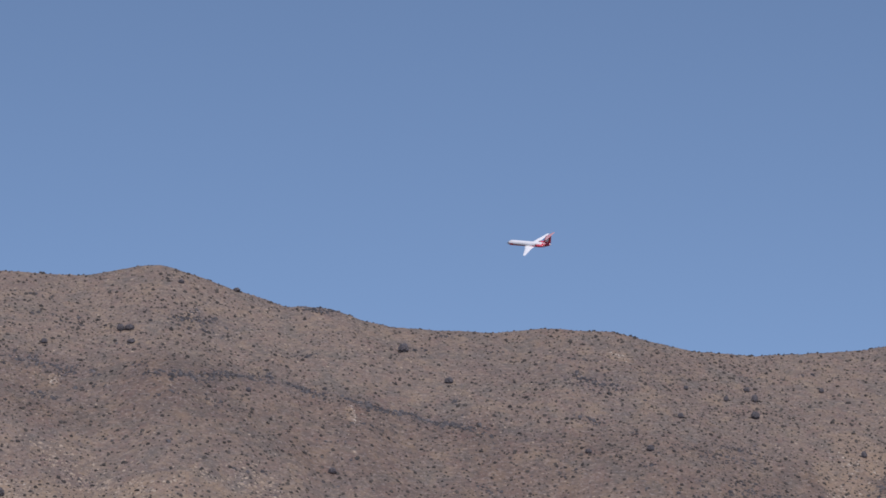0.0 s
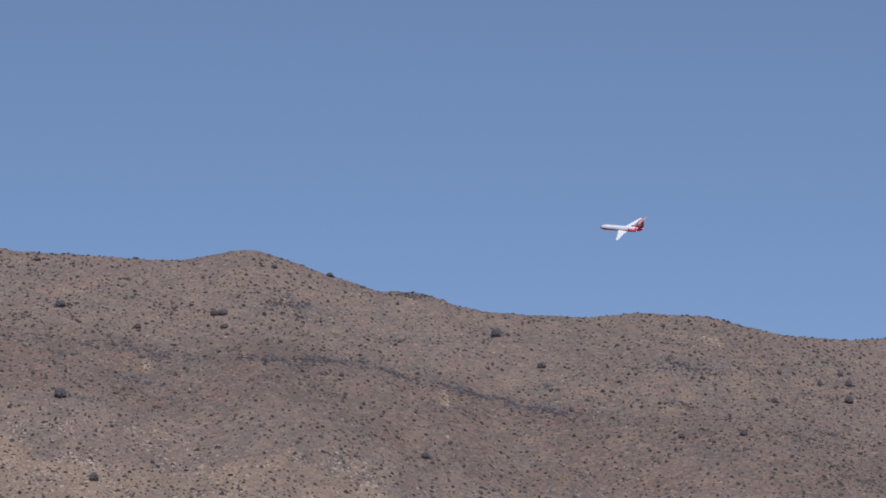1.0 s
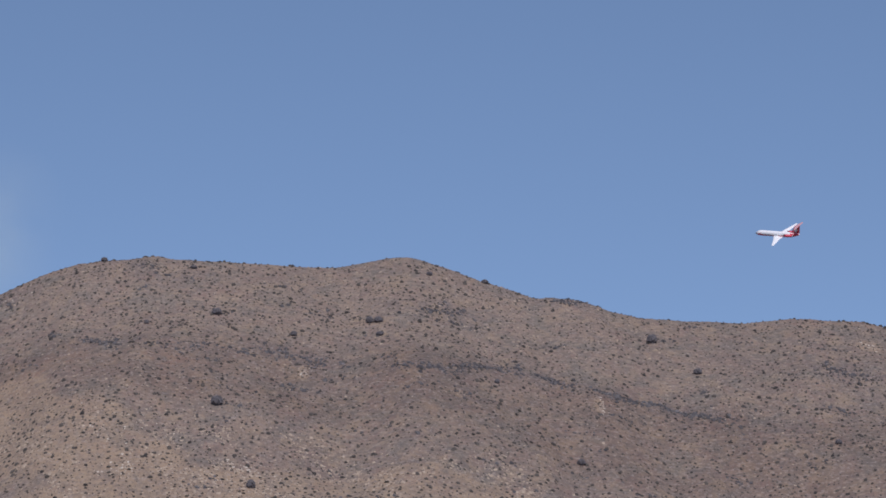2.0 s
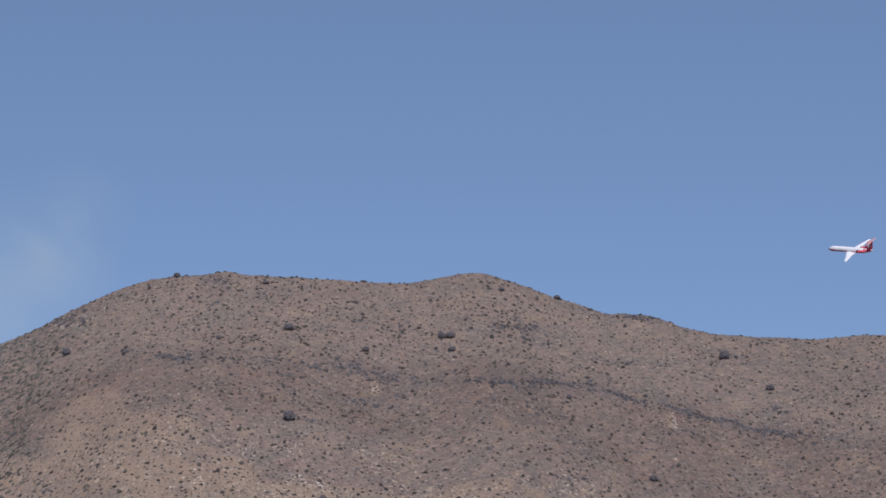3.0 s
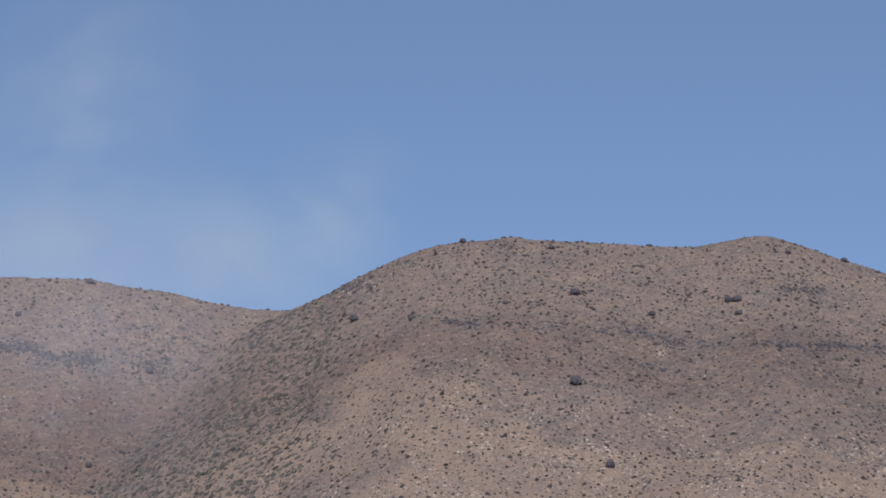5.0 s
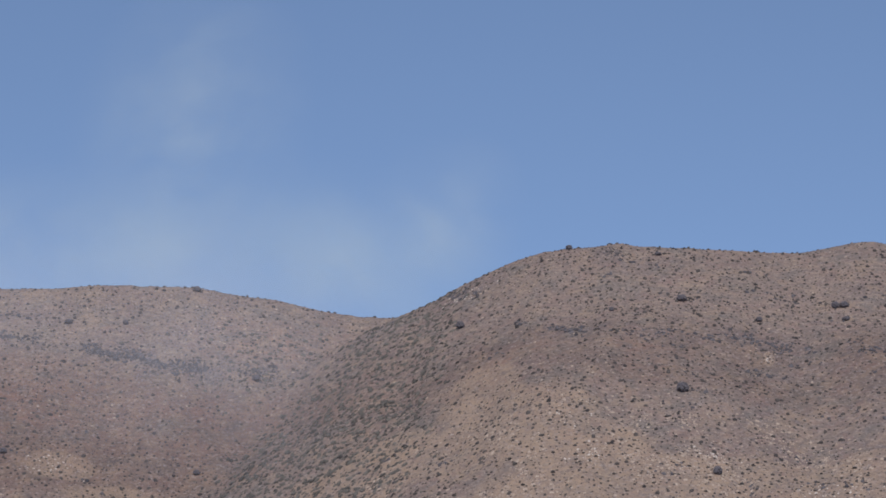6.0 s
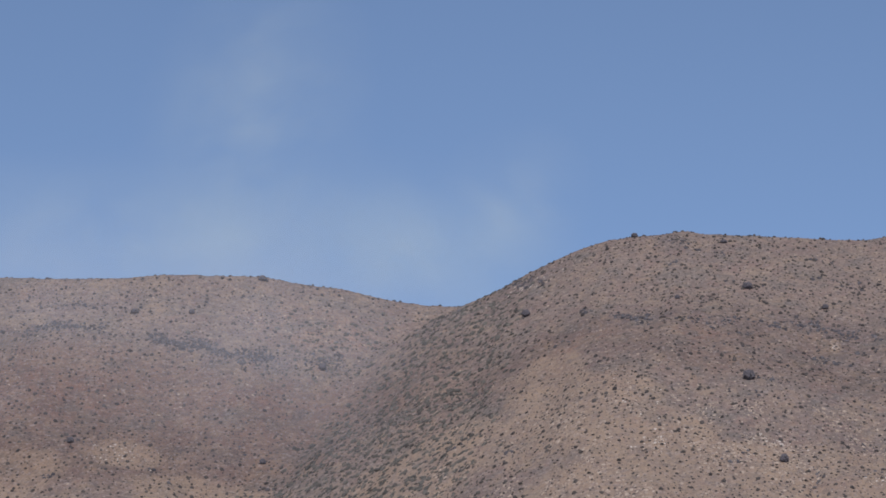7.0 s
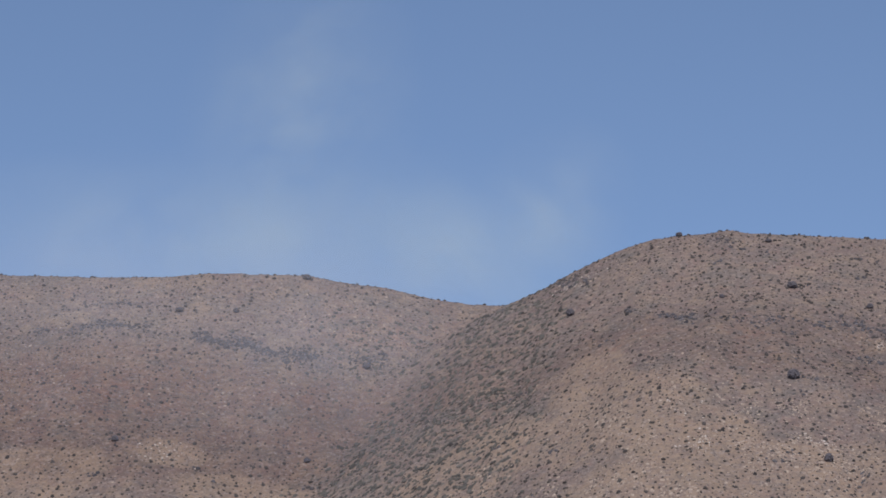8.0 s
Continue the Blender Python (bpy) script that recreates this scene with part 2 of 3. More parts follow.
def height(x, y):
    x, y = np.asarray(x, float), np.asarray(y, float)
    yc = MAIN_Y + 14 * np.sin(x / 85 + 1) + 8 * np.sin(x / 37)
    f = yc - y
    low = np.clip((f - 10) / 120, 0, 1)
    main = along(MAIN_CREST, x * MAIN_Y / yc) * yc / MAIN_Y - slope_of(f, 0.38, 0.3)
    main = main + low * (5.0 * fbm(x, y * 0.45, 95, 3) + 1.2 * fbm(x, y * 0.6, 24, 11)) - 0.00012 * np.clip(f - 150, 0, 900) ** 2
    ys = SECOND_Y + 10 * np.sin(x / 70)
    f = ys - y
    low = np.clip((f - 10) / 120, 0, 1)
    second = along(SECOND_CREST, x * SECOND_Y / ys) * ys / SECOND_Y - slope_of(f, 0.5, 0.3)
    second = second + low * (4.0 * fbm(x, y * 0.5, 80, 5) + 1.0 * fbm(x, y * 0.6, 22, 17))
    k = 5.0
    hill = np.maximum(main, second) + k * np.log1p(np.exp(-np.abs(main - second) / k)) * np.clip(np.minimum(MAIN_Y - y, 60) / 60, 0, 1)
    # a side ridge beyond a small gully in the east
    side = (x - 0.57 * (y - 1913) - 433) / 1.15
    hill = hill + 0.55 * np.minimum(4 * np.log1p(np.exp(np.minimum(side, 400) / 4)), 60) * np.clip((2170 - y) / 90, 0, 1)
    # a small wash and a rocky knob low on the spur
    hill = hill - 3.0 * np.exp(-((x + 7 + 0.06 * (y - 1800)) / 3.5) ** 2) * np.clip((1822 - y) / 25, 0, 1) + 3.5 * np.exp(-((x - 34) / 17) ** 2 - ((y - 1800) / 14) ** 2)
    plain = 0.0 + 0.6 * fbm(x, y, 220, 23, 2) * np.clip(np.hypot(x, y) / 200 - 0.2, 0, 1)
    hill = np.maximum(hill, plain)
    return hill + np.where(hill > 5, 0.35, 0.02) * fbm(x, y, 7, 31, 3)


# rock ledges that cross the slopes: strength, then (right, ahead) along each one
LEDGES = [
    (1.0, [(67, 1987), (87, 1999), (104, 2023), (130, 2029), (148, 2026), (173, 2019), (207, 2014), (228, 2005)]),
    (0.45, [(226, 2003), (252, 1989), (273, 1981)]),
    (0.55, [(24, 2012), (33, 2004), (49, 1990), (64, 1986)]),
    (0.9, [(-10, 2030), (-4, 2026), (5, 2023), (17, 2012)]),
    (0.5, [(-141, 2060), (-134, 2054)]),
    (0.7, [(-122, 2041), (-107, 2030), (-91, 2024)]),
    (0.25, [(-86, 2016), (-67, 2008), (-39, 2010), (-14, 2026)]),
    (0.5, [(-8, 1970), (9, 1970)]),
    (0.5, [(71, 2108), (85, 2120), (99, 2128)]),
    (0.2, [(84, 2098), (94, 2110), (104, 2110)]),
    (1.0, [(148, 2190), (157, 2188), (167, 2188), (177, 2186)]),
    (0.9, [(-509, 2153), (-496, 2158), (-469, 2165), (-441, 2164)]),
    (1.8, [(-410, 2158), (-390, 2157), (-368, 2142), (-349, 2140), (-332, 2142)]),
    (0.9, [(-313, 2148), (-301, 2153), (-289, 2152)]),
    (0.18, [(-493, 2191), (-477, 2203), (-458, 2197), (-445, 2202)]),
    (0.7, [(306, 2078), (320, 2077), (336, 2076)]),
    (0.35, [(372, 1985), (387, 1988), (398, 1990)]),
    (0.4, [(-93, 2171), (-82, 2157), (-70, 2157), (-62, 2142)]),
    (0.7, [(-195, 2180), (-186, 2177), (-175, 2160), (-168, 2146)]),
]


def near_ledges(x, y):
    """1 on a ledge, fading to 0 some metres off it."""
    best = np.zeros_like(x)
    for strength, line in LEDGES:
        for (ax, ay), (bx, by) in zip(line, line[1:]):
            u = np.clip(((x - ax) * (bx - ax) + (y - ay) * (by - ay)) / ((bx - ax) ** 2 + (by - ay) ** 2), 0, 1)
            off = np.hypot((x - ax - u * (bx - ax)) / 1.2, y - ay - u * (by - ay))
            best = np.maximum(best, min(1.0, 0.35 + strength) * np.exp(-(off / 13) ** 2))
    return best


# ---- ground: one sheet from behind the camera to the horizon ----
gx = np.concatenate([np.linspace(-4500, -900, 26)[:-1], np.arange(-900, 960, 2.6), np.linspace(960, 4500, 26)])
gy = np.concatenate([np.linspace(-1500, 1560, 52)[:-1], np.arange(1560, 2300, 2.1), np.linspace(2300, 4800, 40)])
GX, GY = np.meshgrid(gx, gy)
GZ = height(GX, GY)
nx, ny = len(gx), len(gy)
idx = np.arange(nx * ny).reshape(ny, nx)
quads = np.stack([idx[:-1, :-1], idx[:-1, 1:], idx[1:, 1:], idx[1:, :-1]], -1).reshape(-1, 4)
ground = new("ground", mesh_from("ground", np.stack([GX, GY, GZ], -1).reshape(-1, 3), quads, SOIL, True))
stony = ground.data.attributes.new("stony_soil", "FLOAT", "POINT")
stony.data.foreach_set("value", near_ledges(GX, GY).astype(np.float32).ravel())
tagged(ground, "dry brown desert hillside of stony soil", "hillside", kind="structure")

# ---- shrubs ----
rng = np.random.default_rng(7)


def shrub_template(r, seg=6, sprays=8):
    """A low desert shrub one metre wide: a ragged dome of foliage and loose sprays round it."""
    V, T = [], []
    for h in (0.0, 0.6):
        for k in range(seg):
            a = 2 * math.pi * (k + 0.6 * r.random()) / seg
            s = (0.46 if h == 0 else 0.4) * r.uniform(0.6, 1.25)
            V.append((s * math.cos(a), s * math.sin(a), 0.6 * h * r.uniform(0.7, 1.25) - 0.05))
    V.append((r.uniform(-0.12, 0.12), r.uniform(-0.12, 0.12), 0.55 * r.uniform(0.8, 1.1)))
    for k in range(seg):
        a, b = k, (k + 1) % seg
        T += [(a, b, b + seg), (a, b + seg, a + seg), (seg + a, seg + b, 2 * seg)]
    for k in range(sprays):
        a, e = r.uniform(0, 2 * math.pi), r.uniform(0.1, 1.4)
        d = np.array([math.cos(a) * math.cos(e), math.sin(a) * math.cos(e), 0.9 * math.sin(e)])
        side = np.cross(d, r.normal(size=3))
        side /= np.linalg.norm(side)
        root, tip = d * 0.28, d * r.uniform(0.5, 0.72)
        w = r.uniform(0.06, 0.12)
        n = len(V)
        V += [tuple(root - side * w), tuple(root + side * w), tuple(tip)]
        T.append((n, n + 1, n + 2))
    return np.array(V), np.array(T)


def rock_template(r):
    """An angular boulder one metre across."""
    bm = bmesh.new()
    bmesh.ops.create_icosphere(bm, subdivisions=1, radius=0.5)
    for v in bm.verts:
        v.co *= r.uniform(0.7, 1.2)
        v.co.z *= 0.7
    for _ in range(3):
        d = Vector(r.normal(size=3)).normalized()
        for v in bm.verts:
            over = v.co.dot(d) - 0.3
            if over > 0:
                v.co -= d * over * 0.85
    bm.verts.ensure_lookup_table()
    V = np.array([v.co[:] for v in bm.verts])
    T = np.array([[v.index for v in f.verts] for f in bm.faces])
    bm.free()
    return V, T


def strew(templates, x, y, width, tall, sink):
    """Vertices and triangles of many copies, each turned and set on the ground."""
    z = height(x, y)
    gx = (height(x + 1.5, y) - height(x - 1.5, y)) / 3
    gy = (height(x, y + 1.5) - height(x, y - 1.5)) / 3
    Vs, Ts, base = [], [], 0
    pick = rng.integers(len(templates), size=len(x))
    turn = rng.uniform(0, 2 * math.pi, len(x))
    for k, (V, T) in enumerate(templates):
        sel = np.flatnonzero(pick == k)
        if not len(sel):
            continue
        c, s = np.cos(turn[sel])[:, None], np.sin(turn[sel])[:, None]
        w, h = width[sel][:, None], tall[sel][:, None]
        px, py = (V[:, 0] * c - V[:, 1] * s) * w, (V[:, 0] * s + V[:, 1] * c) * w
        rise = px * gx[sel][:, None] + py * gy[sel][:, None]
        P = np.stack([px + x[sel][:, None], py + y[sel][:, None], V[:, 2] * w * h + rise + (z[sel] - sink * width[sel])[:, None]], -1)
        Vs.append(P.reshape(-1, 3))
        Ts.append((T[None] + base + (np.arange(len(sel)) * len(V))[:, None, None]).reshape(-1, 3))
        base += len(sel) * len(V)
    return np.concatenate(Vs), np.concatenate(Ts)


def ease(v, a, b):
    u = np.clip((v - a) / (b - a), 0, 1)
    return u * u * (3 - 2 * u)


def brush_density(x, y):
    """Share of spots that carry a shrub."""
    d = 0.50 + 0.22 * fbm(x, y * 0.6, 60, 41, 3)
    west = ease(-x, 168, 205) * (1 - ease(-x, 270, 330)) * ease(-y, -2195, -2150)
    d = d - 0.15 * west + 0.04 * ease(-y, -1930, -1880) + 0.15 * np.exp(-((x + 112) / 55) ** 2 - ((y - 1875) / 75) ** 2)
    d = d + 0.45 * np.exp(-((x - 520) / 75) ** 2 - ((y - 1995) / 60) ** 2)
    d = d - 0.22 * np.exp(-((x + 125) / 50) ** 2 - ((y - 1995) / 30) ** 2)
    for x0, y0, rx, ry in ((310, 2066, 40, 16), (330, 1955, 40, 14)):
        d = d + 0.5 * np.exp(-((x - x0) / rx) ** 2 - ((y - y0) / ry) ** 2)
    return d


def along_ledge(pts, step, spread):
    gap = -0.75 if len(pts) > 4 else -0.35
    pts = np.array(pts, float)
    seg = np.hypot(*np.diff(pts, axis=0).T)
    s = np.concatenate([[0], np.cumsum(seg)])
    n = int(s[-1] / step)
    u = rng.uniform(0, s[-1], n)
    keep = smooth_noise(u / 16, u * 0 + pts[0, 0], 77) > gap
    u = u[keep]
    n = len(u)
    wide = spread * (1.3 + 1.2 * smooth_noise(u / 11, u * 0 + 3, 78))
    return np.interp(u, s, pts[:, 0]) + rng.normal(0, 1.5, n), np.interp(u, s, pts[:, 1]) + 5 * smooth_noise(u / 19, u * 0, 79) + rng.normal(0, 2.6, n) * wide




def spaced(x0, x1, y0, y1, cell):
    """Spots about one cell apart, each shifted at random: shrubs that compete for water keep their distance."""
    x, y = np.meshgrid(np.arange(x0, x1, cell), np.arange(y0, y1, cell))
    return (x + rng.uniform(-0.46, 0.46, x.shape) * cell).ravel(), (y + rng.uniform(-0.46, 0.46, x.shape) * cell).ravel()


sx, sy = spaced(-720, 820, 1660, 2275, 3.6)
keep = rng.random(len(sx)) < 0.25 + brush_density(sx, sy)
sx, sy = sx[keep], sy[keep]
# larger brush on the flank of the gully and in the side valley
wx, wy = rng.uniform(-330, -165, 5200), rng.uniform(1780, 2192, 5200)
keep = rng.random(5200) < 0.95 * ease(-wx, 165, 205) * (1 - ease(-wx - 0.36 * (2190 - wy), 215, 262))
wx, wy = np.concatenate([wx[keep], rng.normal(-298, 30, 260)]), np.concatenate([wy[keep], rng.normal(2165, 32, 260)])
vx, vy = rng.uniform(425, 640, 8200), rng.uniform(1850, 2060, 8200)
keep = rng.random(8200) < ease(vx - 0.57 * (vy - 1913), 431, 441) * (0.55 + 0.5 * fbm(vx, vy, 30, 95, 3))
vx, vy = np.concatenate([vx[keep], rng.normal(387, 24, 150)]), np.concatenate([vy[keep], rng.normal(1902, 9, 150)])
width = np.clip(rng.lognormal(0.10, 0.46, len(sx)), 0.5, 3.0)
tall = rng.uniform(0.6, 1.0, len(sx))
templates = [shrub_template(rng) for _ in range(10)]
V, T = strew(templates, wx, wy, np.clip(rng.lognormal(0.74, 0.36, len(wx)), 1.0, 4.0), rng.uniform(0.55, 0.85, len(wx)), 0.02)
tagged(new("gully_brush", mesh_from("gully_brush", V, T, GULLY_BRUSH)), "dense grey-green brush on the flank of the gully", "shrubs", kind="stuff")
# brush along the ledges, and in dark patches between them
clumps = [np.stack(along_ledge(line, 0.26 / strength, 1.25)) for strength, line in LEDGES] + [np.stack([vx, vy])]
for x0, y0, rx, ry, n in ([(94, 1964, 7, 3, 16), (42, 2063, 6, 2, 12), (147, 2097, 8, 4, 14), (-28, 2089, 14, 2, 12), (4, 2024, 9, 3, 34), (-54, 2020, 14, 3, 30), (365, 1968, 16, 8, 60), (-6, 1800, 1.6, 11, 22), (24, 1808, 7, 5, 18), (42, 1800, 6, 5, 16),
                           (-505, 2212, 9, 4, 18), (-459, 2200, 9, 4, 16), (-401, 2157, 10, 4, 22), (-363, 2138, 10, 4, 26), (-301, 2142, 8, 4, 16), (312, 2066, 16, 8, 40), (-92, 2168, 6, 4, 14), (-78, 2152, 6, 4, 10)]
                          + [(rng.uniform(-560, 560), rng.uniform(1790, 2180), rng.uniform(3, 9), rng.uniform(1.5, 3.5), int(rng.integers(5, 14))) for _ in range(110)]):
    clumps.append(np.stack([rng.normal(x0, rx, n), rng.normal(y0, ry, n)]))
lx, ly = np.concatenate(clumps, 1)
V, T = strew(templates, lx, ly, np.clip(rng.lognormal(0.42, 0.4, len(lx)), 0.7, 3.2), rng.uniform(0.55, 0.9, len(lx)), 0.02)
tagged(new("ledge_brush", mesh_from("ledge_brush", V, T, LEDGE_BRUSH)), "dark brush along rock ledges and in patches between", "shrubs", kind="stuff")
# the shrubs of the lower spur stand singly, the rest as one cover
near = (sx > -190) & (sx < 60) & (sy < 1960) & (width > 1.3)
order = np.flatnonzero(near)[np.argsort(sy[near])]
order = order[sy[order] > 1790][:280]
single = np.zeros(len(sx), bool)
single[order] = True
V, T = strew(templates, sx[~single], sy[~single], width[~single], tall[~single], 0.02)
tagged(new("shrub_cover", mesh_from("shrub_cover", V, T, BRUSH)), "low grey-green desert shrubs scattered over the hillside", "shrubs", kind="stuff")


# small dry tufts between the shrubs
K = 32000
tx, ty = rng.uniform(-700, 790, K), rng.uniform(1680, 2265, K)
keep = rng.random(K) < 0.55 + 0.35 * fbm(tx, ty * 0.6, 35, 91, 3)
tx, ty = tx[keep], ty[keep]
V, T = strew([shrub_template(rng, 4, 2) for _ in range(6)], tx, ty, rng.uniform(0.45, 0.95, len(tx)), rng.uniform(0.6, 1.1, len(tx)), 0.02)
tagged(new("dry_tufts", mesh_from("dry_tufts", V, T, TUFT)), "small dry grass tufts scattered between the shrubs", "grass", kind="stuff")


def stems_bm(r):
    bm = bmesh.new()
    for k in range(5):
        a = 2 * math.pi * k / 5 + r.uniform(-0.4, 0.4)
        top = Vector((0.32 * math.cos(a), 0.32 * math.sin(a), 0.38))
        rot = top.to_track_quat("Z", "Y").to_matrix().to_4x4()
        bmesh.ops.create_cone(bm, segments=5, radius1=0.035, radius2=0.012, depth=top.length + 0.1, matrix=Matrix.Translation(top * 0.42) @ rot)
    return bm


protos = []
for V, T in templates[:6]:
    root = new("desert_shrub")
    crown = new("crown", mesh_from("crown", V, T, BRUSH_ONE))
    crown.parent = root
    part("stems", stems_bm(rng), BARK, root)
    tagged(root, "low rounded grey-green shrub on stony soil", "shrub", "desert shrubs on the spur")
    protos.append(root)
for n, i in enumerate(order):
    x, y = float(sx[i]), float(sy[i])
    w = float(width[i])
    m = pose(x, y, float(height(x, y)) - 0.03 * w, 0, 0, float(rng.uniform(0, 360)))
    ob = protos[n] if n < len(protos) else copy_thing(protos[n % len(protos)], m)
    ob.matrix_basis = m @ Matrix.Diagonal((w, w, w * float(tall[i]), 1))

# ---- junipers and large bushes ----


def clump_template(r):
    """A rounded, slightly uneven clump of foliage one metre across."""
    bm = bmesh.new()
    bmesh.ops.create_icosphere(bm, subdivisions=2, radius=0.5)
    for v in bm.verts:
        v.co *= r.uniform(0.88, 1.1)
    bm.verts.ensure_lookup_table()
    V, T = np.array([v.co[:] for v in bm.verts]), np.array([[v.index for v in f.verts] for f in bm.faces])
    bm.free()
    return V, T


lump = clump_template(rng)


def juniper(x, y, wide, high, label):
    root = new("juniper_bush")
    bm = bmesh.new()
    for k in range(4):
        a = 2 * math.pi * k / 4 + rng.uniform(-0.5, 0.5)
        top = Vector((0.3 * wide * math.cos(a), 0.3 * wide * math.sin(a), 0.6 * high)) if k else Vector((0, 0, 0.75 * high))
        rot = top.to_track_quat("Z", "Y").to_matrix().to_4x4()
        bmesh.ops.create_cone(bm, segments=6, radius1=0.05 * wide if not k else 0.03 * wide, radius2=0.008 * wide, depth=top.length + 0.6, matrix=Matrix.Translation(top * 0.5 - Vector((0, 0, 0.15))) @ rot)
    part("trunk", bm, BARK, root, "weathered grey trunk and limbs")
    Vs, Ts, n = [], [], 0
    # clumps spread evenly over a dome that reaches the ground, round a dense heart
    heads = [(np.array([0, 0, 0.3 * high]), np.array([0.8 * wide, 0.8 * wide, 0.96 * high]), 0)]
    for k in range(30):
        rise = 0.97 - 1.12 * (k + 0.5) / 30
        a = 2.39996 * k + rng.uniform(-0.3, 0.3)
        out = math.sqrt(1 - rise * rise) * rng.uniform(0.92, 1.06)
        size = rng.uniform(0.3, 0.38)
        heads.append((np.array([0.37 * wide * out * math.cos(a), 0.37 * wide * out * math.sin(a), high * (0.24 + 0.56 * rise * rng.uniform(0.9, 1.08))]), size * np.array([wide, wide, 0.8 * high]), 30))
    for centre, size, sprays in heads:
        V, T = lump
        Vs += list(centre + V * size * rng.uniform(0.85, 1.05, (len(V), 1)))
        Ts += [tuple(t + n) for t in T]
        n += len(V)
        for _ in range(sprays):
            d = rng.normal(size=3)
            d /= np.linalg.norm(d)
            p = centre + d * size * rng.uniform(0.42, 0.58)
            p[2] = max(p[2], 0.03 * high)
            u = np.cross(d, rng.normal(size=3))
            u /= np.linalg.norm(u)
            v = np.cross(d, u) + 0.3 * d
            w = wide * rng.uniform(0.025, 0.045)
            Vs += [p - u * w, p + u * w, p + v * w * 1.6]
            Ts.append((n, n + 1, n + 2))
            n += 3
    crown = new("crown", mesh_from("crown", Vs, Ts, JUNIPER))
    crown.parent = root
    root.matrix_basis = pose(x, y, float(height(x, y)) - 0.1)
    tagged(root, label, "bush", "large dark bushes on the hills")


ROUND = "large round dark green juniper on the slope"
CREST = "dark juniper bush standing on the ridge crest"
SPREAD = "wide low dark green bush on the slope"
for x, y, wide, high, label in [
        (211.5, 2139, 7.5, 6.4, ROUND), (-41.8, 1917, 7.6, 6.2, ROUND), (-45.9, 2089, 7.2, 4.4, SPREAD), (42.5, 2089, 5.6, 4.4, ROUND), (47.5, 2088, 6.2, 4.2, SPREAD),
        (232.8, 2084.5, 6.0, 4.4, SPREAD), (-175.7, 2103.7, 6.0, 5.2, ROUND), (-22.3, 1817, 5.6, 5.0, ROUND), (-355.5, 2251, 6.4, 4.0, CREST), (-116.7, 2190, 4.8, 3.2, CREST),
        (115.6, 2203, 5.2, 3.0, CREST), (-85.5, 2063, 3.6, 3.0, ROUND), (-1.3, 2061, 4.6, 3.6, ROUND), (81, 2189, 4.6, 3.0, SPREAD), (111.8, 2003, 3.6, 3.0, ROUND),
        (150.8, 1905, 5.4, 4.0, SPREAD), (331, 1964, 5.0, 4.2, ROUND), (415, 2094, 4.6, 5.6, ROUND), (408, 2057, 6.4, 5.0, SPREAD), (361, 2037, 4.4, 3.6, ROUND),
        (295.5, 1957, 4.6, 3.2, SPREAD), (397, 2088, 3.6, 4.0, ROUND), (414, 2112, 4.2, 3.6, ROUND), (374, 2092, 3.6, 3.2, ROUND), (462, 2124, 4.0, 3.2, ROUND), (459, 2001, 4.2, 4.6, ROUND), (-391, 2199, 4.4, 4.0, ROUND), (-318, 2020, 4.4, 3.8, ROUND), (-428, 2017, 5.0, 4.0, ROUND), (-62, 2175, 5.0, 2.6, SPREAD),
        (48, 2066, 5.4, 3.0, SPREAD), (-426, 2195, 6.0, 3.6, SPREAD), (-301, 2141, 5.6, 4.4, ROUND)]:
    juniper(x, y if label == CREST else y - 0.8 * high, 0.84 * wide, 0.92 * high, label)

# ---- rocks ----
rocks = [rock_template(rng) for _ in range(8)]
pale_meshes = [mesh_from("boulder", V, T, PALE_ROCK) for V, T in rocks]


def boulder(x, y, w, meshes, label, group):
    ob = new("boulder", meshes[rng.integers(len(meshes))])
    ob.matrix_basis = pose(x, y, float(height(x, y)) + 0.08 * w, rng.uniform(-20, 20), rng.uniform(-20, 20), rng.uniform(0, 360)) @ Matrix.Diagonal((w * rng.uniform(0.9, 1.5), w, w * rng.uniform(0.45, 0.8), 1))
    tagged(ob, label, "boulder", group)


dark_meshes = [mesh_from("rock", V, T, DARK_ROCK) for V, T in rocks]
for strength, ledge in LEDGES:
    base = new("rock_ledge")
    x0, y0 = ledge[0]
    base.matrix_basis = pose(x0, y0, float(height(x0, y0)))
    tagged(base, "dark weathered rock ledge breaking out of the slope", "rock ledge", "rock ledges on the hills")
    for x, y in zip(*along_ledge(ledge, 1.9 / strength, 1.0)):
        w = float(rng.uniform(0.8, 2.6))
        rock = new("rock", dark_meshes[rng.integers(len(dark_meshes))])
        rock.parent = base
        rock.matrix_basis = pose(x - x0, y - y0, float(height(x, y) - height(x0, y0)) + 0.08 * w, rng.uniform(-20, 20), rng.uniform(-20, 20), rng.uniform(0, 360)) @ Matrix.Diagonal((1.3 * w, w, 0.8 * w, 1))
